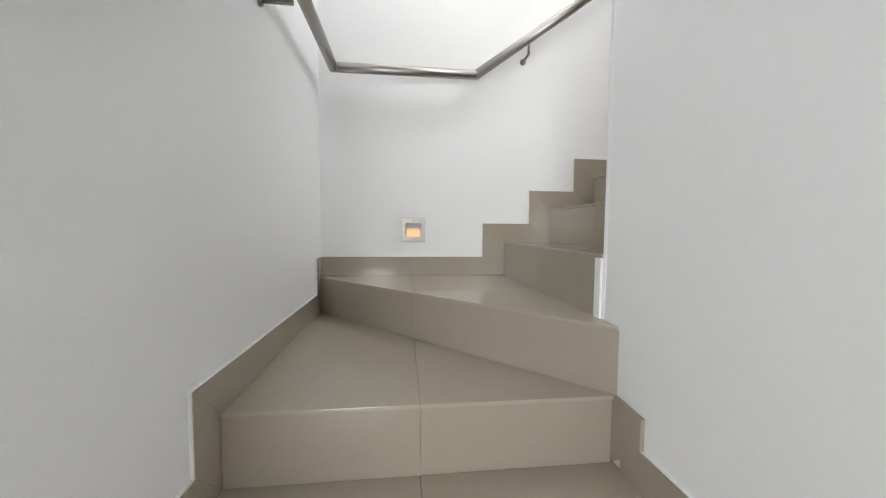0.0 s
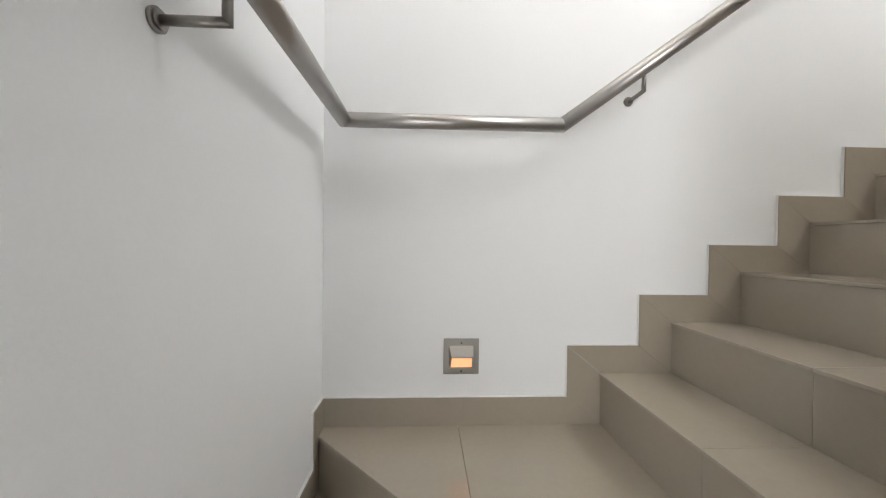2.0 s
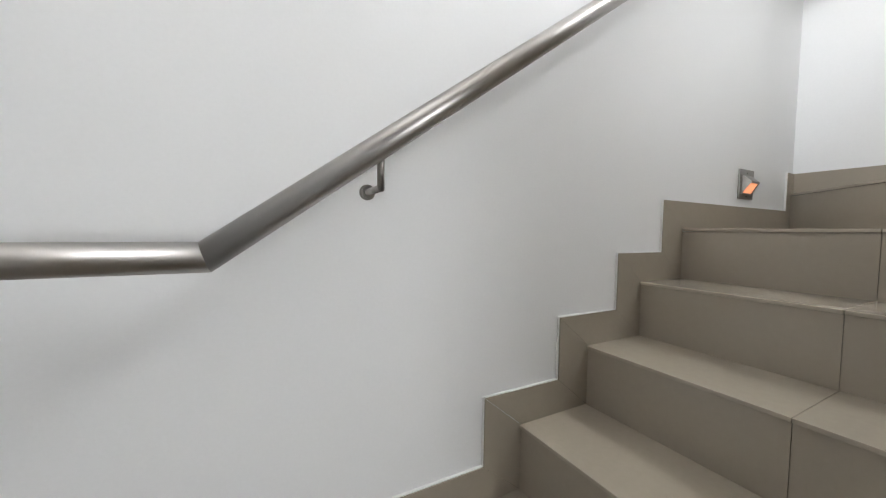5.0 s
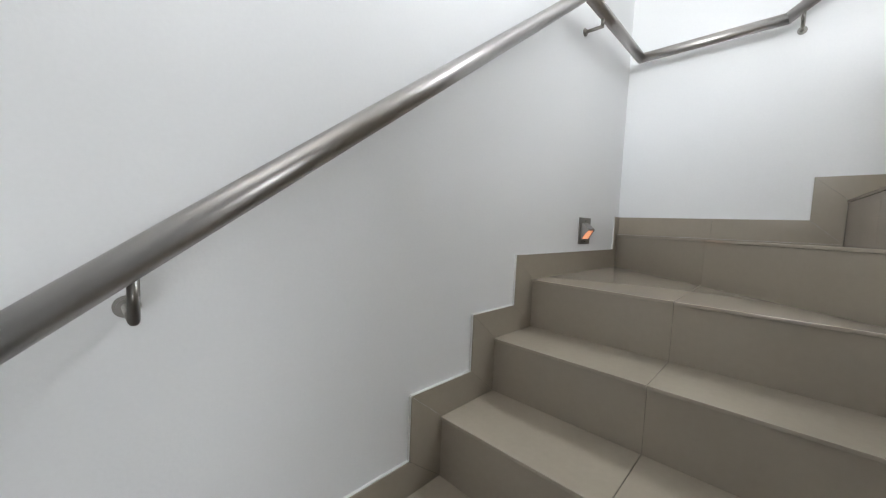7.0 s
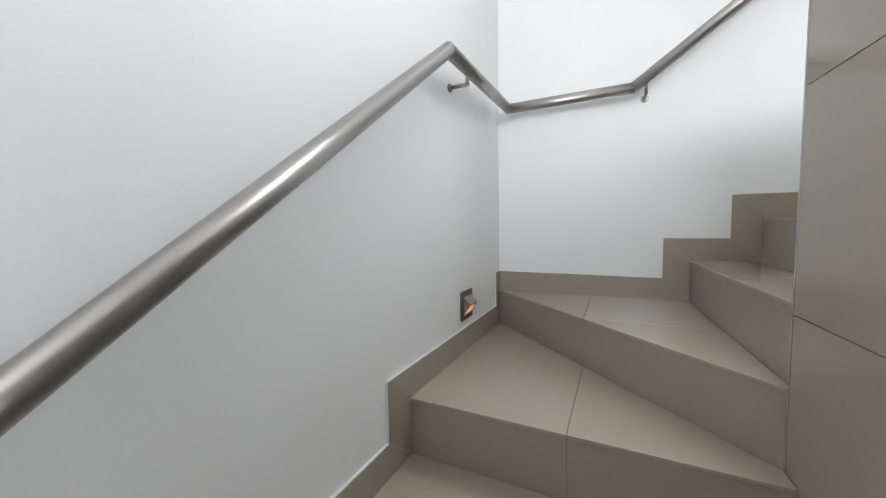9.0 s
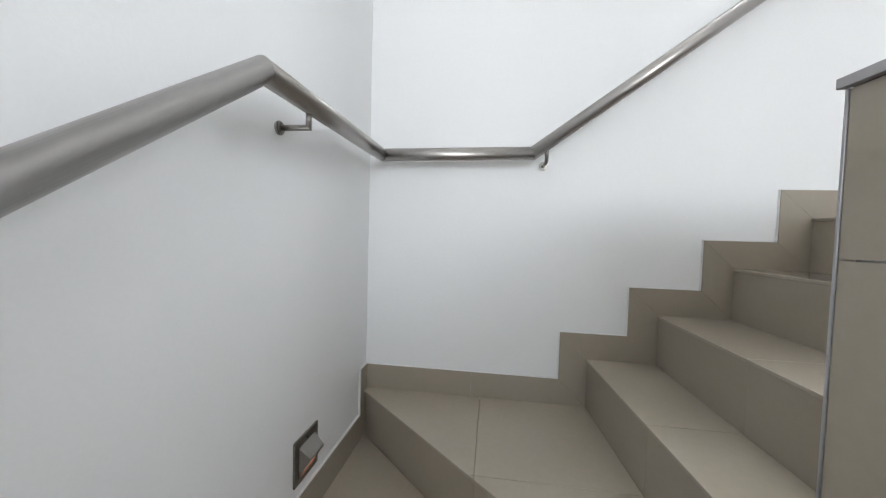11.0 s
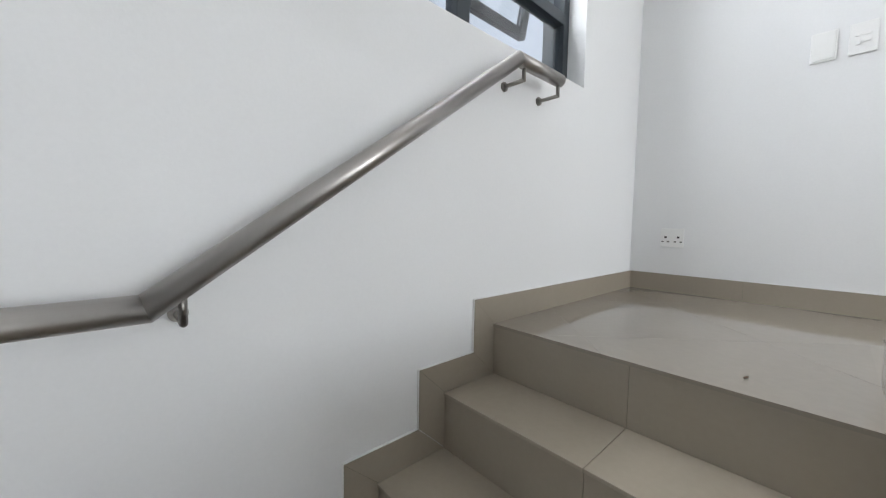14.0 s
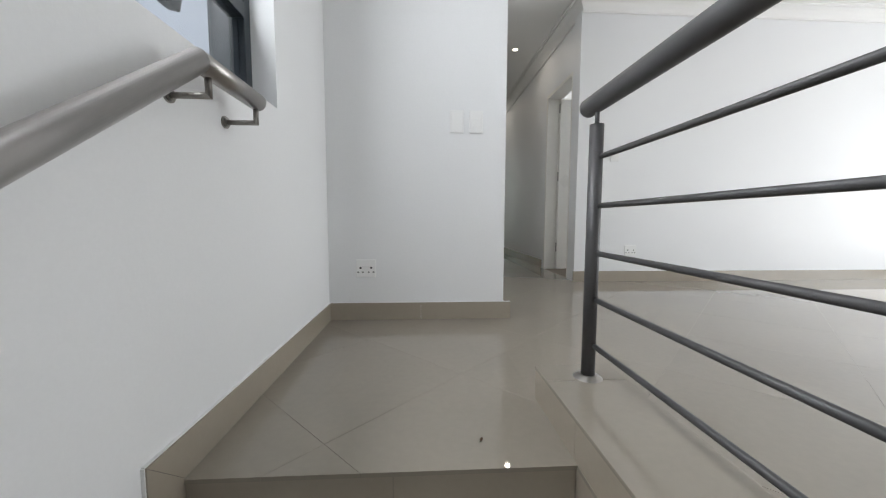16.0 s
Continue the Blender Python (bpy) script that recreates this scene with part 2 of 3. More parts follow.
DY0, DY1, DZ = -4.84, -4.13, F + 1.95
wall("wall_corridor", [((XC - 0.15, DY1, F - 0.2), (XC, YR - 0.15, C)), ((XC - 0.15, YC, F - 0.2), (XC, DY0, C)), ((XC - 0.15, DY0, DZ), (XC, DY1, C))],
     "white painted corridor wall with a doorway")
wall("wall_corridor_end", [((XC - 0.15, YC - 0.15, F - 0.2), (1.24, YC, C)), ((1.98, YC - 0.15, F - 0.2), (2.325, YC, C)), ((1.24, YC - 0.15, F + 2.02), (1.98, YC, C))],
     "white painted wall at the end of the corridor")
wall("wall_room_west", [((XW - 0.2, YR - 0.15, F - 0.2), (XW, -3.5, C)), ((XW - 0.2, -0.4, F - 0.2), (XW, 0, C)), ((XW - 0.2, -3.5, F + 2.2), (XW, -0.4, C))],
     "white wall with a wide opening to daylight")
wall("wall_end_room", [((0.0, -10.3, F - 0.2), (3.6, -10.15, C)), ((-0.1, -10.3, F - 0.2), (0.0, YC - 0.15, C)), ((3.6, -10.3, F - 0.2), (3.75, YC - 0.15, C)), ((2.325, YC - 0.15, F - 0.2), (3.75, YC, C)), ((-0.1, YC - 0.15, F - 0.2), (XC - 0.15, YC, C))],
     "plain white walls of the room past the corridor")
wall("wall_bedroom", [((-1.75, -7.0, F - 0.2), (-1.6, YR - 0.15, C)), ((-1.75, -7.15, F - 0.2), (XC - 0.15, -7.0, C))], "plain white walls of the room behind the corridor door")
wall("wall_hall", [((-2.0, -5.4, G), (3.0, -5.25, F - 0.2)), ((-2.15, -5.4, G), (-2.0, -1.8, F - 0.2)), ((3.0, -5.4, G), (3.15, -1.8, F - 0.2)), ((-2.15, -1.95, G), (-0.15, -1.8, F - 0.2))],
     "plain white walls of the entrance hall below")
structure(boxes("ceiling", [((XW - 0.2, -10.3, C), (3.75, 0.22, C + 0.15))], CEILING), "flat white painted ceiling", "ceiling")
structure(boxes("floor_slab", [((XW, YR, F - 0.2), (XK - 0.012, -1.12, F - 0.0014)), ((XW, -1.12, F - 0.2), (XS - 0.02, YA, F - 0.0014)), ((XW, YA, F - 0.2), (XL, 0, F - 0.0014)), ((XK - 0.02, YE, F - 0.2), (XR, -1.6, F - 0.0014)),
                               ((XC - 0.15, YC - 0.15, F - 0.2), (2.325, YR, F - 0.0014)), ((-0.1, -10.3, F - 0.2), (3.75, YC - 0.15, F - 0.0014)), ((-1.75, -7.15, F - 0.2), (XC - 0.15, YR - 0.15, F - 0.0014))], GROUT),
          "concrete floor slab with grey grout between tiles", "floor")
structure(box("floor_hall", (-2.15, -5.4, G - 0.1), (3.15, -1.78, G), FLOOR), "polished beige tiled floor of the hall", "floor")

# inner wall of the stair: plastered on the lower side, tiled on the others
core = structure(prism("wall_stair_core", [(XS, -5.25), (XK - 0.012, -5.25), (XK - 0.012, YB - 0.012), (XS, YA - 0.012)], flat, G - 0.1, F - 0.006, PAINT),
                 "white painted inner stair wall clad with taupe tiles", "wall")


def cornice(name, lift, u0, u1, m0=0, m1=0):
    """A stepped and coved plaster cornice; lift takes (along, out from the wall, down from the ceiling)."""
    prof = [(0, 0.11), (0.018, 0.11), (0.018, 0.092), (0.03, 0.07), (0.05, 0.046), (0.078, 0.03), (0.095, 0.03), (0.095, 0.012), (0.115, 0.012), (0.115, 0), (0, 0)]
    bm = bmesh.new()
    a = [bm.verts.new(lift(u0 + m0 * o, o, d)) for o, d in prof]
    b = [bm.verts.new(lift(u1 + m1 * o, o, d)) for o, d in prof]
    for i in range(len(prof) - 1):
        bm.faces.new((a[i], a[i + 1], b[i + 1], b[i]))
    bm.faces.new(a)
    bm.faces.new(b)
    return structure(mesh_object(name, bm, CEILING), "white moulded plaster cornice under the ceiling", "cornice")


cornice("trim_cornice", lambda u, o, d: (u, YR + o, C - d), XW, XC, 0, 1)
cornice("trim_cornice", lambda u, o, d: (XC + o, u, C - d), YC, YR, 1, 1)
cornice("trim_cornice", lambda u, o, d: (u, YC + o, C - d), XC, 2.135, 1, -1)
cornice("trim_cornice", lambda u, o, d: (2.135 - o, u, C - d), YC, YE, 1, 0)

# ---- outside ----
structure(box("ground", (-400, -400, G - 0.4), (400, 400, G - 0.12), GROUND), "bare grey ground around the house", "ground")
nb = tagged(new("neighbour_house"), "pale blue-white rendered neighbouring house wall", "house")
box("wall", (6.6, -14.0, G - 0.15), (12, 6, 7.6), RENDER_WHITE, nb)
bm = bmesh.new()
add_box(bm, (6.2, -14.4, 7.6), (12.4, 6.4, 7.75))
mesh_object("roof", bm, FRAME, nb)


wall("wall_wing", [((XR + 0.25, -7.6, G - 0.1), (3.945, -3.2, C + 0.1))], "grey rendered outer wall of the house wing", RENDER_GREY)


# ---- stair window ----
def stair_window():
    x0, x1 = XR + 0.083, XR + 0.14
    win = structure(new("window_1"), "charcoal aluminium window with an open top-hung sash", "window")
    mull, tz, w = -1.46, 3.675, 0.045
    frame_parts = [((x0, WY0, WZ0), (x1, WY0 + w, WZ1)), ((x0, WY1 - w, WZ0), (x1, WY1, WZ1)), ((x0, WY0 + w, WZ0), (x1, WY1 - w, WZ0 + 0.04)), ((x0, WY0 + w, WZ1 - w), (x1, WY1 - w, WZ1)),
                   ((x0 - 0.004, mull - 0.03, WZ0 + 0.04), (x1, mull + 0.03, WZ1 - w)), ((x0 - 0.002, WY0 + w, tz - 0.025), (x1, mull - 0.03, tz + 0.025))]
    boxes("frame", frame_parts, FRAME, win, bevel=0.003)
    for lo, hi in (((x0 + 0.02, WY0 + w, WZ0 + 0.04), (x0 + 0.026, mull - 0.03, tz - 0.025)), ((x0 + 0.02, mull + 0.03, WZ0 + 0.04), (x0 + 0.026, WY1 - w, WZ1 - w))):
        box("pane", lo, hi, GLASS, win).visible_shadow = False
    # sash, hinged at its top and pushed out at its foot
    sash = new("sash")
    sash.parent = win
    hgt = WZ1 - w - tz + 0.03
    sash.matrix_local = Matrix.Translation((x1 + 0.01, 0, WZ1 - w)) @ Matrix.Rotation(radians(-11), 4, "Y")
    ya, yb = WY0 + w + 0.005, mull - 0.035
    s = 0.042
    boxes("sash_frame", [((-0.02, ya, -hgt), (0.02, ya + s, 0)), ((-0.02, yb - s, -hgt), (0.02, yb, 0)), ((-0.02, ya + s, -hgt), (0.02, yb - s, -hgt + s)), ((-0.02, ya + s, -s), (0.02, yb - s, 0))], FRAME, sash, bevel=0.003)
    box("pane", (-0.003, ya + s, -hgt + s), (0.003, yb - s, -s), GLASS, sash).visible_shadow = False
    return win


stair_window()
structure(boxes("trim_outer_reveal", [((XR + 0.142, WY0, WZ0 + 0.004), (XR + 0.221, WY0 + 0.004, WZ1)), ((XR + 0.142, WY1 - 0.004, WZ0 + 0.004), (XR + 0.221, WY1, WZ1))], REVEAL), "grey rendered outer reveal of the window", "trim")


# ---- stairs ----
def step(stair, riser, rest, z, joints, below, tread=True):
    """One step: concrete, tread tiles and riser tiles. riser: its two ends in plan; rest: the other corners of the tread."""
    (ax, ay), (bx, by) = riser
    poly = [riser[0], riser[1]] + rest
    cx, cy = sum(p[0] for p in poly) / len(poly), sum(p[1] for p in poly) / len(poly)
    dx, dy = bx - ax, by - ay
    s = math.hypot(dx, dy)
    nx, ny = -dy / s, dx / s
    if nx * (cx - ax) + ny * (cy - ay) < 0:
        nx, ny = -nx, -ny

    def back(d):
        return [(ax + nx * d, ay + ny * d), (bx + nx * d, by + ny * d)]

    prism("step", cut(poly, -nx, -ny, -(nx * ax + ny * ay) - 0.011), flat, G - 0.1, z - 0.011, GROUT, stair)
    pieces = [back(-0.005) + rest]
    for jx, jy, c in joints:
        pieces = [q for p in pieces for q in (cut(p, jx, jy, c), cut(p, -jx, -jy, -c)) if len(q) > 2]
    for p in pieces if tread else ():
        prism("tread_tile", inset(p, 0.0006), flat, z - 0.010, z, TILE, stair, bevel=0.0018)
    # riser tiles
    (px, py), (qx, qy) = back(0.0)
    cuts = [0.0, 1.0]
    for jx, jy, c in joints[:1]:
        da, db = jx * px + jy * py - c, jx * qx + jy * qy - c
        if da * db < 0:
            cuts.insert(1, da / (da - db))
    for t0, t1 in zip(cuts, cuts[1:]):
        p0 = (px + (qx - px) * t0, py + (qy - py) * t0)
        p1 = (px + (qx - px) * t1, py + (qy - py) * t1)
        quad = inset([p0, p1, (p1[0] + nx * 0.01, p1[1] + ny * 0.01), (p0[0] + nx * 0.01, p0[1] + ny * 0.01)], 0.0006)
        prism("riser_tile", quad, flat, below - 0.003, z - 0.0108, TILE_SHADED, stair)


stair = structure(new("staircase"), "winding stair with polished taupe porcelain treads and risers", "stairs")
LOWER = [-1.795, -1.54, -1.285, -1.03]
JX, JY = [(1, 0, 0.46)], [(0, 1, -0.463)]
for i in range(3):
    step(stair, [(XL, LOWER[i]), (XS, LOWER[i])], [(XS, LOWER[i + 1]), (XL, LOWER[i + 1])], level(i - 2), JX, level(i - 3))
step(stair, [(XL, -1.03), (XS, -1.03)], [(XS, -1.035), (XL, -0.05)], level(1), JX, level(0))
step(stair, [(XL, -0.05), (XS, -1.035)], [(XS, YA), (0.9595, 0), (XL, 0)], level(2), [(1, 0, 0.463), (0, 1, -0.49)], level(1))
MIDDLE = [0.9585, 1.2122, 1.4614, 1.7133, 1.9569, 2.1855]
for i in range(5):
    a, b = MIDDLE[i], MIDDLE[i + 1]
    step(stair, [(a, 0), (a, core_y(a))], [(b, core_y(b)), (b, 0)], level(3 + i), JY, level(2 + i))
step(stair, [(2.1855, 0), (2.1855, core_y(2.1855))], [(2.242, YB), (3.093, 0)], level(8), JY, level(7))
step(stair, [(3.093, 0), (2.242, YB)], [(XK, -0.9), (XR, -0.8512), (XR, 0)], level(9), [(0, 1, -0.463), (1, 0, 2.66)], level(8))
UPPER = [0.8512, 1.0858, 1.3227, 1.552]
JU = [(1, 0, 2.66)]
step(stair, [(XR, -UPPER[0]), (XK, -0.9)], [(XK, -UPPER[1]), (XR, -UPPER[1])], level(10), JU, level(9))
for i in (1, 2):
    step(stair, [(XR, -UPPER[i]), (XK, -UPPER[i])], [(XK, -UPPER[i + 1]), (XR, -UPPER[i + 1])], level(10 + i), JU, level(9 + i))
step(stair, [(XR, -UPPER[3]), (XK, -UPPER[3])], [(XK, -1.65), (XR, -1.65)], F, [(1, 0, 2.66)], level(12), tread=False)


# ---- skirting ----
def skirting(name, lift, start, end, z0, risers):
    """Stepped skirting on one wall: lift(along, height, out). risers: (place, level above it, offset)."""
    sk = structure(new(name), "taupe tile skirting stepping up the white wall", "skirting")
    s, z, off = start, z0, 0.0
    quads, tops = [], []
    for place, z1, o in risers + [(end, None, 0.0)]:
        last = z1 is None
        p1 = place if last else place - o
        # a long run takes a joint part of the way
        quads.append([(s, z), (place, z), (p1, z + SK), (s - off, z + SK)])
        tops.append(((s - off, z + SK), (p1, z + SK)))
        if not last:
            quads.append([(place, z), (place, z1), (place - o, z1 + SK), (place - o, z + SK)])
            tops.append(((place - o, z + SK), (place - o, z1 + SK)))
            s, z, off = place, z1, o
    done = []
    for q in quads:
        u0, u1 = min(p[0] for p in q), max(p[0] for p in q)
        k = max(1, round((u1 - u0) / 0.47))
        for i in range(k):
            c0, c1 = u0 + (u1 - u0) * i / k, u0 + (u1 - u0) * (i + 1) / k
            part = cut(cut(q, -1, 0, -c0), 1, 0, c1) if k > 1 else q
            if len(part) > 2:
                done.append(part)
    for q in done:
        prism("skirting_tile", inset(q, 0.0003), lambda u, v, w: lift(u, v, w), 0.0, 0.010, TILE_SHADED, sk)
    bm = bmesh.new()
    for (u0, v0), (u1, v1) in tops:
        up = abs(v1 - v0) > abs(u1 - u0)
        d = (-0.0025, 0.0) if up else (0.0, 0.0025)
        c = [(u0, v0), (u1, v1), (u1 + d[0], v1 + d[1]), (u0 + d[0], v0 + d[1])]
        a = [bm.verts.new(lift(u, v, 0.0)) for u, v in c]
        b = [bm.verts.new(lift(u, v, 0.007)) for u, v in c]
        bm.faces.new(b)
        for i in range(4):
            bm.faces.new((a[i], a[(i + 1) % 4], b[(i + 1) % 4], b[i]))
    mesh_object("sealant_line", bm, SEAL, sk)
    return sk


skirting("baseboard_lower", lambda u, v, w: (XL + w, u, v), -1.95, -0.01, G, [(-1.795, level(-2), 0.1), (-1.54, level(-1), 0.1), (-1.285, level(0), 0.1), (-1.03, level(1), 0.1), (-0.05, level(2), 0.06)])
skirting("baseboard_inner", lambda u, v, w: (XS - w, u, v), -1.95, -1.07, G, [(-1.795, level(-2), 0.1), (-1.54, level(-1), 0.1), (-1.285, level(0), 0.1)])
prism("riser_end_tile", [(-1.03, level(0)), (-1.03, level(1)), (-1.14, level(1) - 0.005), (-1.14, level(0) + SK)], lambda u, v, w: (XS - w, u, v), 0.0, 0.0105, TILE_SHADED, bpy.data.objects["baseboard_inner"])
skirting("baseboard_middle", lambda u, v, w: (u, -w, v), 0.0, XR - 0.002, level(2), [(x, level(3 + i), 0.118) for i, x in enumerate(MIDDLE)] + [(3.088, level(9), 0.045)])
skirting("baseboard_upper", lambda u, v, w: (XR - w, -u, v), 0.0, -YE, level(9), [(y, level(10 + i), 0.1) for i, y in enumerate(UPPER)])
skirting("baseboard_landing", lambda u, v, w: (u, YE + w, v), 2.095, XR, F, [])
skirting("baseboard_wall_end", lambda u, v, w: (2.135 - w, u, v), YC, YE, F, [])
skirting("baseboard_room", lambda u, v, w: (u, YR + w, v), XW, XC + 0.03, F, [])
skirting("baseboard_corridor", lambda u, v, w: (XC + w, u, v), DY1 + 0.06, YR + 0.01, F, [])
skirting("baseboard_corridor", lambda u, v, w: (XC + w, u, v), YC, DY0 - 0.06, F, [])
skirting("baseboard_corridor_end", lambda u, v, w: (u, YC + w, v), XC, 1.24, F, [])

# ---- tile cladding of the inner wall, kerb and cap ----
KT = F + 0.105


def cladding(lift, u0, u1, us, zs):
    for a, b in zip(us, us[1:]):
        for c, d in zip(zs, zs[1:]):
            prism("wall_tile", inset([(a, c), (b, c), (b, d), (a, d)], 0.001), lift, 0.0, 0.010, TILE, core)


ZS = [level(2), 0.95, 1.4, 1.85, 2.3, KT - 0.012]
cladding(lambda u, v, w: (u, core_y(u) - 0.011 + w, v), XS, XK, [XS + 0.012, 1.4, 1.85, XK - 0.003], ZS)
cladding(lambda u, v, w: (XK - 0.011 + w, u, v), -1.84, YB, [-1.566, -1.2, YB - 0.004], ZS[2:])
cladding(lambda u, v, w: (XK - 0.011 + w, u, v), -1.84, YB, [-1.86, -1.566], [F - 0.02, KT - 0.012])
kerb = structure(new("kerb"), "low taupe tiled kerb under the balustrade", "kerb")
box("kerb_body", (2.02, -1.85, F - 0.004), (XK - 0.013, -1.12, KT - 0.011), GROUT, kerb)
prism("kerb_body", [(XS + 0.03, -1.13), (XK - 0.013, -1.13), (XK - 0.013, YB - 0.013), (XS + 0.03, YA - 0.013)], flat, F - 0.006, KT - 0.011, GROUT, kerb)
for a, b in ((-1.862, -1.752), (-1.752, -1.25)):
    prism("kerb_tile", inset([(2.008, a), (XK + 0.003, a), (XK + 0.003, b), (2.008, b)], 0.001), flat, KT - 0.010, KT, FLOOR, kerb, bevel=0.0018)
for a, b in ((0.98, 1.4), (1.4, 1.85), (1.85, XK + 0.003)):
    prism("kerb_tile", inset([(a, -1.25 if b > 1.9 else -1.14), (b, -1.25 if b > 1.9 else -1.14), (b, core_y(b) + 0.006), (a, core_y(a) + 0.006)], 0.001), flat, KT - 0.010, KT, FLOOR, kerb, bevel=0.0018)
box("kerb_end_tile", (2.012, -1.86, F + 0.001), (XK - 0.002, -1.85, KT - 0.011), TILE, kerb)
box("kerb_side_tile", (2.01, -1.85, F + 0.001), (2.02, -1.14, KT - 0.011), TILE, kerb)
structure(box("trim_corner", (XK - 0.003, YB - 0.004, level(8)), (XK + 0.001, YB + 0.0005, KT - 0.012), TRIM, bevel=0.001), "slim grey edge trim on the tiled corner", "trim")
structure(prism("trim_cap", [(XS + 0.02, core_y(XS + 0.02) - 0.002), (XK + 0.004, YB - 0.002), (XK + 0.004, YB + 0.008), (XS + 0.02, core_y(XS + 0.02) + 0.008)], flat, KT - 0.0115, KT + 0.0008, TRIM, bevel=0.001),
          "slim grey edge trim along the kerb", "trim")
structure(boxes("trim_spine", [((XS - 0.0015, YA - 0.012, level(2)), (XS + 0.008, YA + 0.001, F)), ((XS - 0.009, YA + 0.001, level(2)), (XS + 0.006, YA + 0.03, level(3) - 0.012))], PAINT), "white plaster edge of the inner stair wall", "trim")

# ---- wall handrail ----
rail = tagged(new("wall_handrail"), "brushed stainless steel tube handrail on wall brackets", "handrail")
HO, HR = 0.09, 0.0228
CORNERS = [Vector(p) for p in ((0.088, -1.9, 0.672), (0.088, -0.8, 1.451), (0.088, -0.096, 1.451), (0.775, -0.096, 1.452), (2.347, -0.077, 2.598), (XR - 0.082, -0.077, 2.605), (XR - 0.082, -0.62, 2.609), (XR - 0.081, -1.552, 3.279), (XR - 0.081, -1.805, 3.279))]
dirs = [(b - a).normalized() for a, b in zip(CORNERS, CORNERS[1:])]
for i, (a, b) in enumerate(zip(CORNERS, CORNERS[1:])):
    ca = (dirs[i - 1] + dirs[i]).normalized() if i else None
    cb = (dirs[i] + dirs[i + 1]).normalized() if i + 1 < len(dirs) else None
    bar("rail", a, b, HR, STEEL, rail, 32, ca, cb)
bm = bmesh.new()
bmesh.ops.create_uvsphere(bm, u_segments=24, v_segments=12, radius=HR, matrix=Matrix.Translation((XR - 0.081, -1.805, 3.279)) @ Matrix.Diagonal((1, 0.25, 1, 1)))
for f in bm.faces:
    f.smooth = True
finish("end_cap", bm, PIN_STEEL, rail)


def bracket(foot, out, top, reach=HO):
    """A round wall plate, a pin out of the wall and an upright to the rail."""
    foot, out = Vector(foot), Vector(out)
    bm = bmesh.new()
    tube(bm, foot, foot + out * 0.005, 0.016, 20)
    tube(bm, foot + out * 0.005, foot + out * 0.009, 0.012, 20)
    tip = foot + out * reach
    up = Vector((0, 0, 1))
    mitre = (out + up).normalized()
    tube(bm, foot + out * 0.006, tip, 0.0068, 14, None, mitre)
    tube(bm, tip, (tip.x, tip.y, top), 0.0068, 14, mitre, None)
    finish("bracket", bm, PIN_STEEL, rail)


bracket((0, -0.735, 1.35), (1, 0, 0), 1.435)
bracket((1.044, 0, 1.572), (0, -1, 0), 1.63)
bracket((2.515, 0, 2.548), (0, -1, 0), 2.586, 0.073)
bracket((XR, -0.667, 2.579), (-1, 0, 0), 2.63, 0.082)
bracket((XR, -1.582, 3.221), (-1, 0, 0), 3.26, 0.082)
bracket((XR, -1.79, 3.222), (-1, 0, 0), 3.26, 0.082)


# ---- step lights ----
def step_light(cx, cz):
    """A square steel plate with a sloping hood over a warm lamp, screwed to the wall."""
    ob = tagged(new("step_light"), "square brushed steel step light glowing warm low on the wall", "wall light", "step lights")
    w, d = 0.061, 0.006
    bm = bmesh.new()
    add_box(bm, (-w, -d, -w), (w, 0, w))
    mesh_object("plate", bm, PIN_STEEL, ob, bevel=0.002)
    # hood: a wedge open at its foot
    a, b, top, mid, low = 0.042, 0.036, 0.037, 0.003, -0.04
    bm = bmesh.new()
    pts = [(-a, -d, top), (a, -d, top), (-b, -0.036, mid + 0.006), (b, -0.036, mid + 0.006), (-b, -0.036, mid), (b, -0.036, mid), (-a, -d, mid), (a, -d, mid)]
    v = [bm.verts.new(p) for p in pts]
    for q in ((0, 1, 3, 2), (2, 3, 5, 4), (4, 5, 7, 6), (0, 2, 4, 6), (1, 7, 5, 3)):
        bm.faces.new([v[i] for i in q])
    add_box(bm, (-a, -0.009, low), (-a + 0.005, -d, top))
    add_box(bm, (a - 0.005, -0.009, low), (a, -d, top))
    for sx in (-1, 1):
        t = [bm.verts.new(p) for p in ((sx * a, -d, mid), (sx * b, -0.036, mid), (sx * a, -d, low))]
        bm.faces.new(t)
    add_box(bm, (-a, -0.012, low - 0.003), (a, -d, low + 0.002))
    mesh_object("hood", bm, PIN_STEEL, ob)
    bm = bmesh.new()
    v = [bm.verts.new(p) for p in ((-b + 0.002, -0.030, mid - 0.0015), (b - 0.002, -0.030, mid - 0.0015), (a - 0.007, -0.0085, low + 0.004), (-a + 0.007, -0.0085, low + 0.004))]
    bm.faces.new(v)
    mesh_object("lens", bm, WARM, ob)
    for z in (0.046, -0.05):
        bm = bmesh.new()
        tube(bm, (0, -d - 0.0015, z), (0, -d + 0.001, z), 0.0032, 10)
        mesh_object("screw", bm, BLACK, ob)
    ob.matrix_basis = Matrix.Translation((cx, 0, cz))
    return ob


lamp = step_light(0.4716, 0.685)
copy_thing(lamp, Matrix.Translation((2.65, 0, 1.706)))

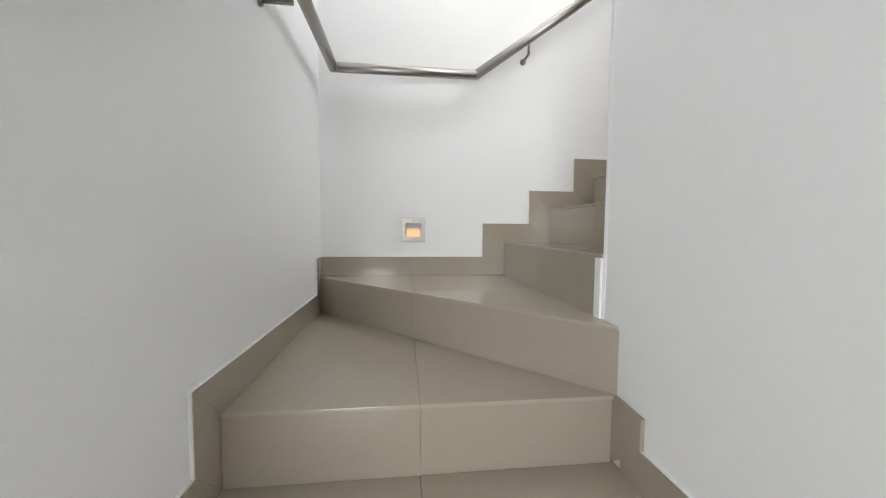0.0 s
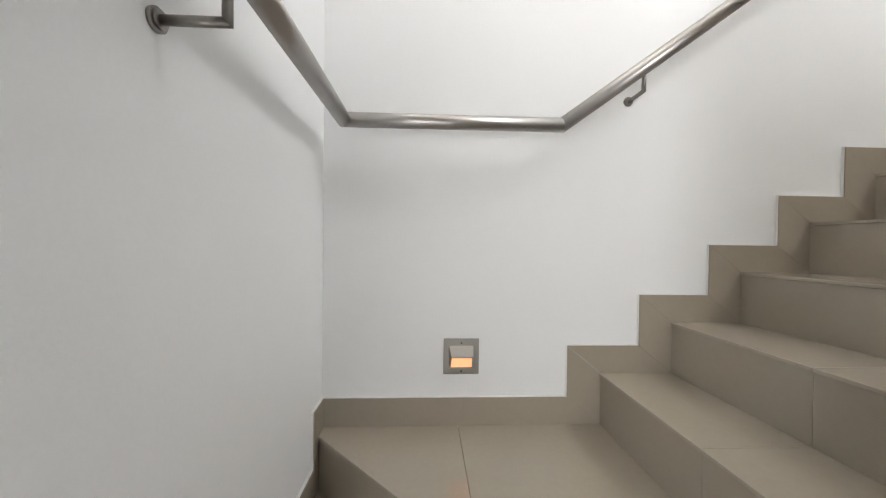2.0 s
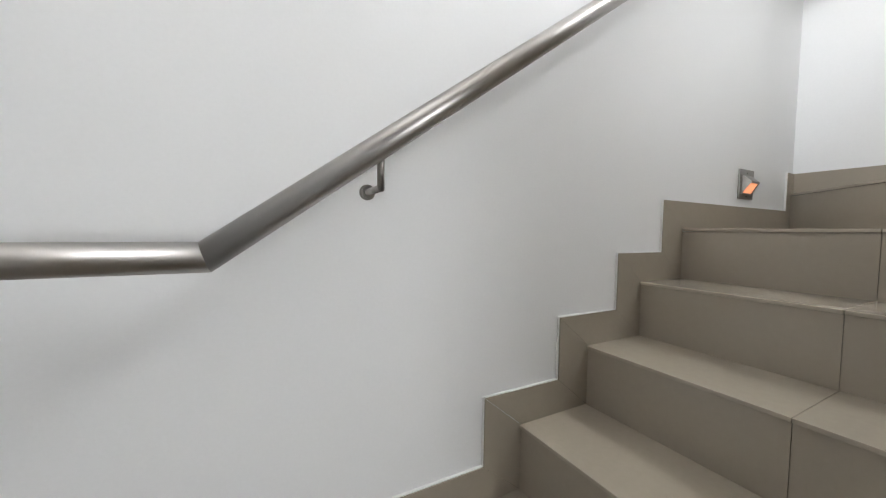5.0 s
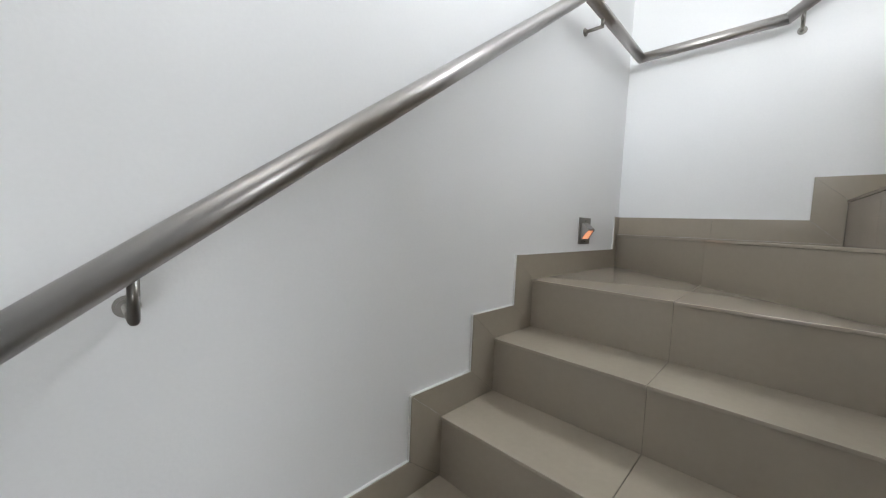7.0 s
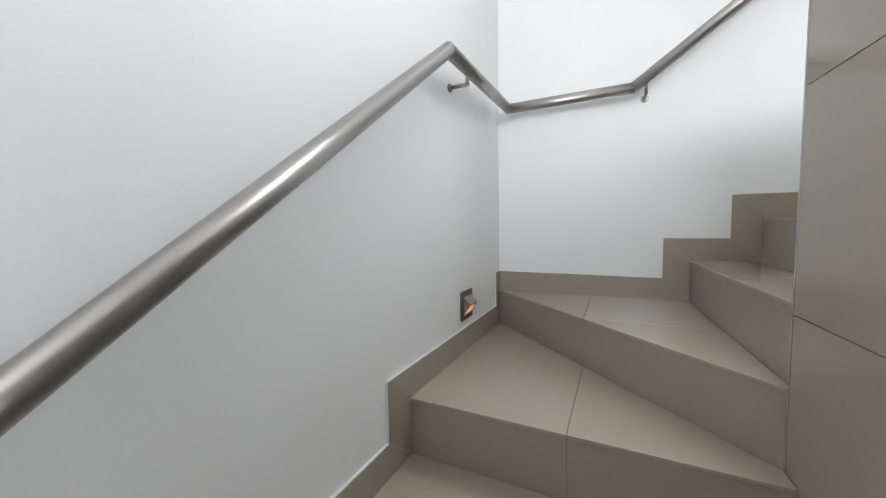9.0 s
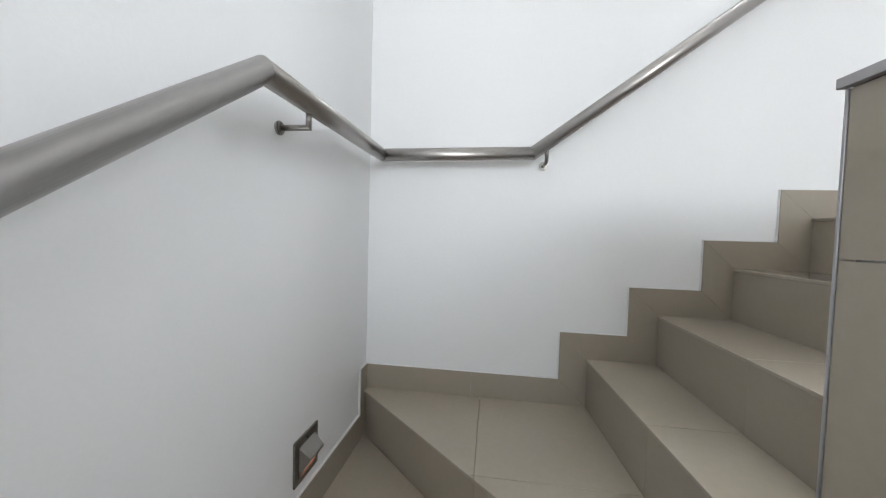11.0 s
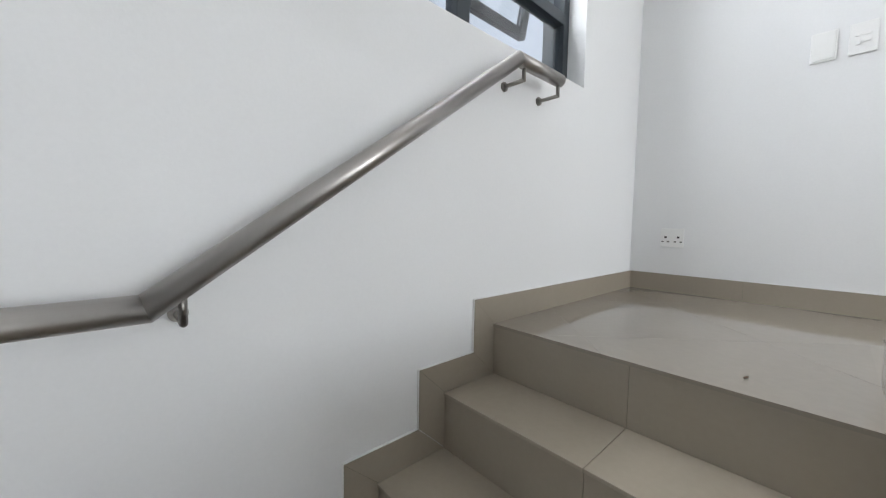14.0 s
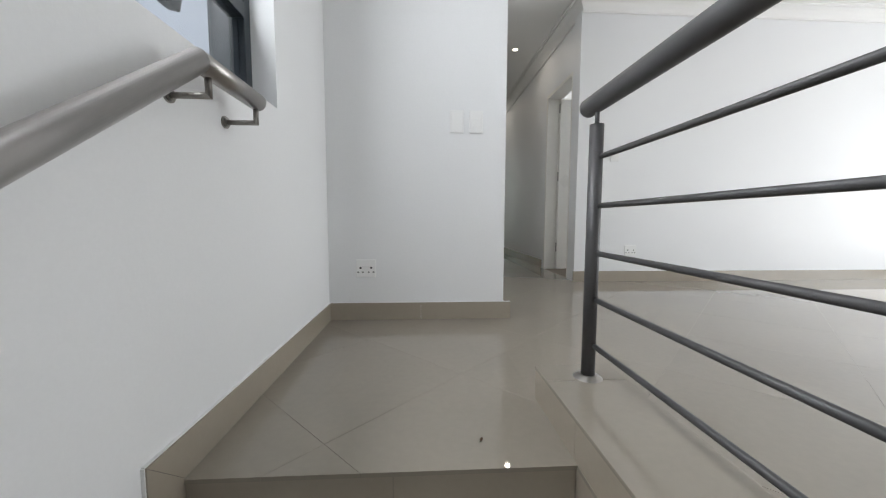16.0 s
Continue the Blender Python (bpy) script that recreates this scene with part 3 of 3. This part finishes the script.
# ---- balustrade ----
bal = tagged(new("balustrade"), "grey steel balustrade with five slim rails on a tiled kerb", "balustrade")
BX, BY0, BY1 = 2.114, -1.77, -1.0
for y in (BY0, BY1):
    bm = bmesh.new()
    tube(bm, (BX, y, KT), (BX, y, 3.228), 0.019, 20)
    tube(bm, (BX, y, 3.226), (BX, y, 3.27), 0.006, 12)
    finish("post", bm, DARK_STEEL, bal)
    bm = bmesh.new()
    bmesh.ops.create_cone(bm, cap_ends=True, segments=28, radius1=0.041, radius2=0.026, depth=0.011, matrix=Matrix.Translation((BX, y, KT + 0.0055)))
    mesh_object("base_flange", bm, PIN_STEEL, bal)
for z in (3.14, 3.006, 2.873, 2.741, 2.608):
    bar("rail", (BX - 0.008, BY0 + 0.004, z), (BX - 0.008, BY1 + 0.05, z), 0.0075, DARK_STEEL, bal, 16)
bar("handrail", (BX, -1.825, 3.288), (BX, BY1 + 0.08, 3.288), 0.0265, DARK_STEEL, bal, 28)


# ---- sockets and switches ----
def plate(name, label, category, w, h, lift_m, marks, rocker=()):
    ob = tagged(new(name), label, category)
    bm = bmesh.new()
    add_box(bm, (-w / 2, -0.009, -h / 2), (w / 2, 0, h / 2))
    mesh_object("cover", bm, PLASTIC, ob, bevel=0.004)
    if rocker:
        for x, z, a, b in rocker:
            box("rocker", (x - a / 2, -0.0125, z - b / 2), (x + a / 2, -0.008, z + b / 2), PLASTIC, ob, bevel=0.0012)
    if marks:
        for x, z, a, b in marks:
            box("slot", (x - a / 2, -0.0098, z - b / 2), (x + a / 2, -0.0085, z + b / 2), BLACK, ob)
    ob.matrix_basis = lift_m
    return ob


# a plate's front looks along -y in its own frame; these walls face +y
turn = Matrix.Rotation(math.pi, 4, "Z")
SLOTS = [(s * 0.029, 0.004, 0.011, 0.01) for s in (-1, 1)] + [(s * 0.029 + o, -0.02, 0.01, 0.006) for s in (-1, 1) for o in (-0.013, 0.013)]
sock = plate("wall_socket", "white double plug socket low on the white wall", "socket", 0.109, 0.1, Matrix.Translation((2.912, YE, 2.6955)) @ turn, SLOTS, [(-0.012, 0.014, 0.014, 0.006), (0.012, 0.014, 0.014, 0.006)])
tagged(sock, group="wall sockets")
copy_thing(sock, Matrix.Translation((0.685, YR, 2.69)) @ turn)
plate("blank_plate", "blank white cover plate on the white wall", "wall plate", 0.076, 0.12, Matrix.Translation((2.409, YE, 3.5025)) @ turn, [], [(0, 0, 0.062, 0.104)])
sw = plate("light_switch", "white light switch with small rockers", "light switch", 0.076, 0.12, Matrix.Translation((2.3027, YE, 3.5025)) @ turn, [], [(0.008, 0.013, 0.026, 0.011), (-0.016, 0.013, 0.012, 0.011), (0.008, -0.013, 0.026, 0.011), (-0.014, -0.016, 0.012, 0.018)])
tagged(sw, group="light switches")
copy_thing(sw, Matrix.Translation((0.872, YR, 3.558)) @ turn)

# ---- doors and the corridor ----
dr = structure(new("door_1"), "white painted door standing open in its frame", "door")
boxes("frame", [((XC - 0.155, DY1 - 0.035, F), (XC + 0.004, DY1, DZ)), ((XC - 0.155, DY0, F), (XC + 0.004, DY0 + 0.035, DZ)), ((XC - 0.155, DY0 + 0.035, DZ - 0.035), (XC + 0.004, DY1 - 0.035, DZ))], GLOSS_WHITE, dr, bevel=0.003)
leaf = new("leaf")
leaf.parent = dr
leaf.matrix_local = Matrix.Translation((XC - 0.12, DY0 + 0.045, F + 0.006)) @ Matrix.Rotation(radians(8), 4, "Z")
boxes("panel", [((-0.74, 0, 0), (0, 0.04, DZ - F - 0.05))], GLOSS_WHITE, leaf, bevel=0.003)
bm = bmesh.new()
tube(bm, (-0.69, 0.04, 1.0), (-0.69, 0.085, 1.0), 0.009, 12)
tube(bm, (-0.69, 0.08, 1.0), (-0.58, 0.08, 1.0), 0.008, 12)
finish("handle", bm, PIN_STEEL, leaf)
bm = bmesh.new()
for z in (0.2, 1.0, 1.75):
    tube(bm, (0.006, 0.03, z), (0.006, 0.03, z + 0.1), 0.007, 10)
finish("hinge", bm, PIN_STEEL, leaf)

d2 = structure(new("door_2"), "white painted door frame at the corridor's end", "door")
boxes("frame", [((1.24, YC - 0.155, F), (1.27, YC + 0.012, F + 2.02)), ((1.95, YC - 0.155, F), (1.98, YC + 0.012, F + 2.02)), ((1.27, YC - 0.155, F + 1.99), (1.95, YC + 0.012, F + 2.02))], GLOSS_WHITE, d2, bevel=0.003)

# glazed sliding cupboard in the end room
cup = tagged(new("wardrobe"), "white sliding wardrobe with green frosted glass panels", "wardrobe")
box("body", (0.1, -10.1, F), (3.0, -9.62, F + 1.95), GLOSS_WHITE, cup)
for z in (F, F + 1.85):
    box("track", (0.1, -9.62, z), (3.0, -9.58, z + 0.1), BLACK, cup)
for i in range(4):
    x = 0.1 + i * 0.725
    boxes("stile", [((x, -9.6, F + 0.1), (x + 0.07, -9.57, F + 1.85)), ((x + 0.655, -9.6, F + 0.1), (x + 0.725, -9.57, F + 1.85)), ((x + 0.07, -9.6, F + 1.42), (x + 0.655, -9.572, F + 1.47)), ((x + 0.07, -9.6, F + 0.1), (x + 0.655, -9.572, F + 0.15)), ((x + 0.07, -9.6, F + 1.8), (x + 0.655, -9.572, F + 1.85))], GLOSS_WHITE, cup)
    boxes("panel", [((x + 0.07, -9.6, F + 0.15), (x + 0.655, -9.585, F + 1.42)), ((x + 0.07, -9.6, F + 1.47), (x + 0.655, -9.585, F + 1.8))], FROST, cup)


def downlight(x, y):
    ob = tagged(new("downlight"), "small round white recessed ceiling downlight, switched on", "downlight", "downlights")
    bm = bmesh.new()
    bmesh.ops.create_cone(bm, cap_ends=True, segments=24, radius1=0.036, radius2=0.044, depth=0.006, matrix=Matrix.Translation((0, 0, -0.003)))
    mesh_object("ring", bm, PLASTIC, ob)
    bm = bmesh.new()
    bmesh.ops.create_cone(bm, cap_ends=True, segments=20, radius1=0.026, radius2=0.026, depth=0.003, matrix=Matrix.Translation((0, 0, -0.0075)))
    mesh_object("lens", bm, LED, ob)
    ob.matrix_basis = Matrix.Translation((x, y, C))
    return ob


dl = downlight(1.565, -4.86)
copy_thing(dl, Matrix.Translation((1.565, -6.75, C)))

# ---- floor tiles of the upper floor, laid on the diagonal ----
floor = structure(new("floor"), "polished beige porcelain floor tiles laid diagonally", "floor")
TS, OX, OY = 0.547, 2.84, -1.655
REGIONS = [(XK, XR, YE, 0.005 - UPPER[3]), (XW, XK, YE, YA), (XW, XL, YA, 0), (XW, 2.135, YR, YE), (XC, 2.135, YC, YR), (1.24, 1.98, YC - 0.15, YC), (0.0, 3.6, -10.15, YC - 0.15)]
q2 = math.sqrt(0.5)
for x0, x1, y0, y1 in REGIONS:
    for i in range(-30, 31):
        for j in range(-30, 31):
            cx, cy = OX + (i + j + 1) * TS * q2, OY + (i - j) * TS * q2
            if not (x0 - 0.4 < cx < x1 + 0.4 and y0 - 0.4 < cy < y1 + 0.4):
                continue
            d = (TS - 0.0011) * q2
            p = [(cx - d, cy), (cx, cy - d), (cx + d, cy), (cx, cy + d)]
            for nx, ny, c in ((-1, 0, -x0), (1, 0, x1), (0, -1, -y0), (0, 1, y1)):
                p = cut(p, nx, ny, c) if len(p) > 2 else p
            if len(p) > 2 and abs(sum(a[0] * b[1] - b[0] * a[1] for a, b in zip(p, p[1:] + p[:1]))) > 1e-3:
                prism("floor_tile", p, flat, F - 0.0105, F, FLOOR, floor)

# a crumb of dry leaf on the landing
bm = bmesh.new()
rows = []
for i in range(7):
    t = i / 6
    half = 0.0035 * math.sin(math.pi * min(0.97, t + 0.03)) + 0.0004
    rows.append([bm.verts.new((t * 0.018 - 0.009, j * half, 0.0006 + 0.004 * (t - 0.5) ** 2 + (0.0022 if j else 0.0))) for j in (-1, 0, 1)])
for a, b in zip(rows, rows[1:]):
    for j in (0, 1):
        bm.faces.new((a[j], a[j + 1], b[j + 1], b[j]))
crumb = mesh_object("leaf_crumb", bm, material("dry_leaf", (0.1, 0.055, 0.025), 0.7, vary=0.3, grain=400, bump=0.1))
crumb.modifiers.new("thickness", "SOLIDIFY").thickness = 0.0006
crumb.matrix_basis = Matrix.Translation((2.445, -1.65, F + 0.0003)) @ Matrix.Rotation(1.2, 4, "Z")
tagged(crumb, "tiny brown crumb of dry leaf on the landing tiles", "debris")
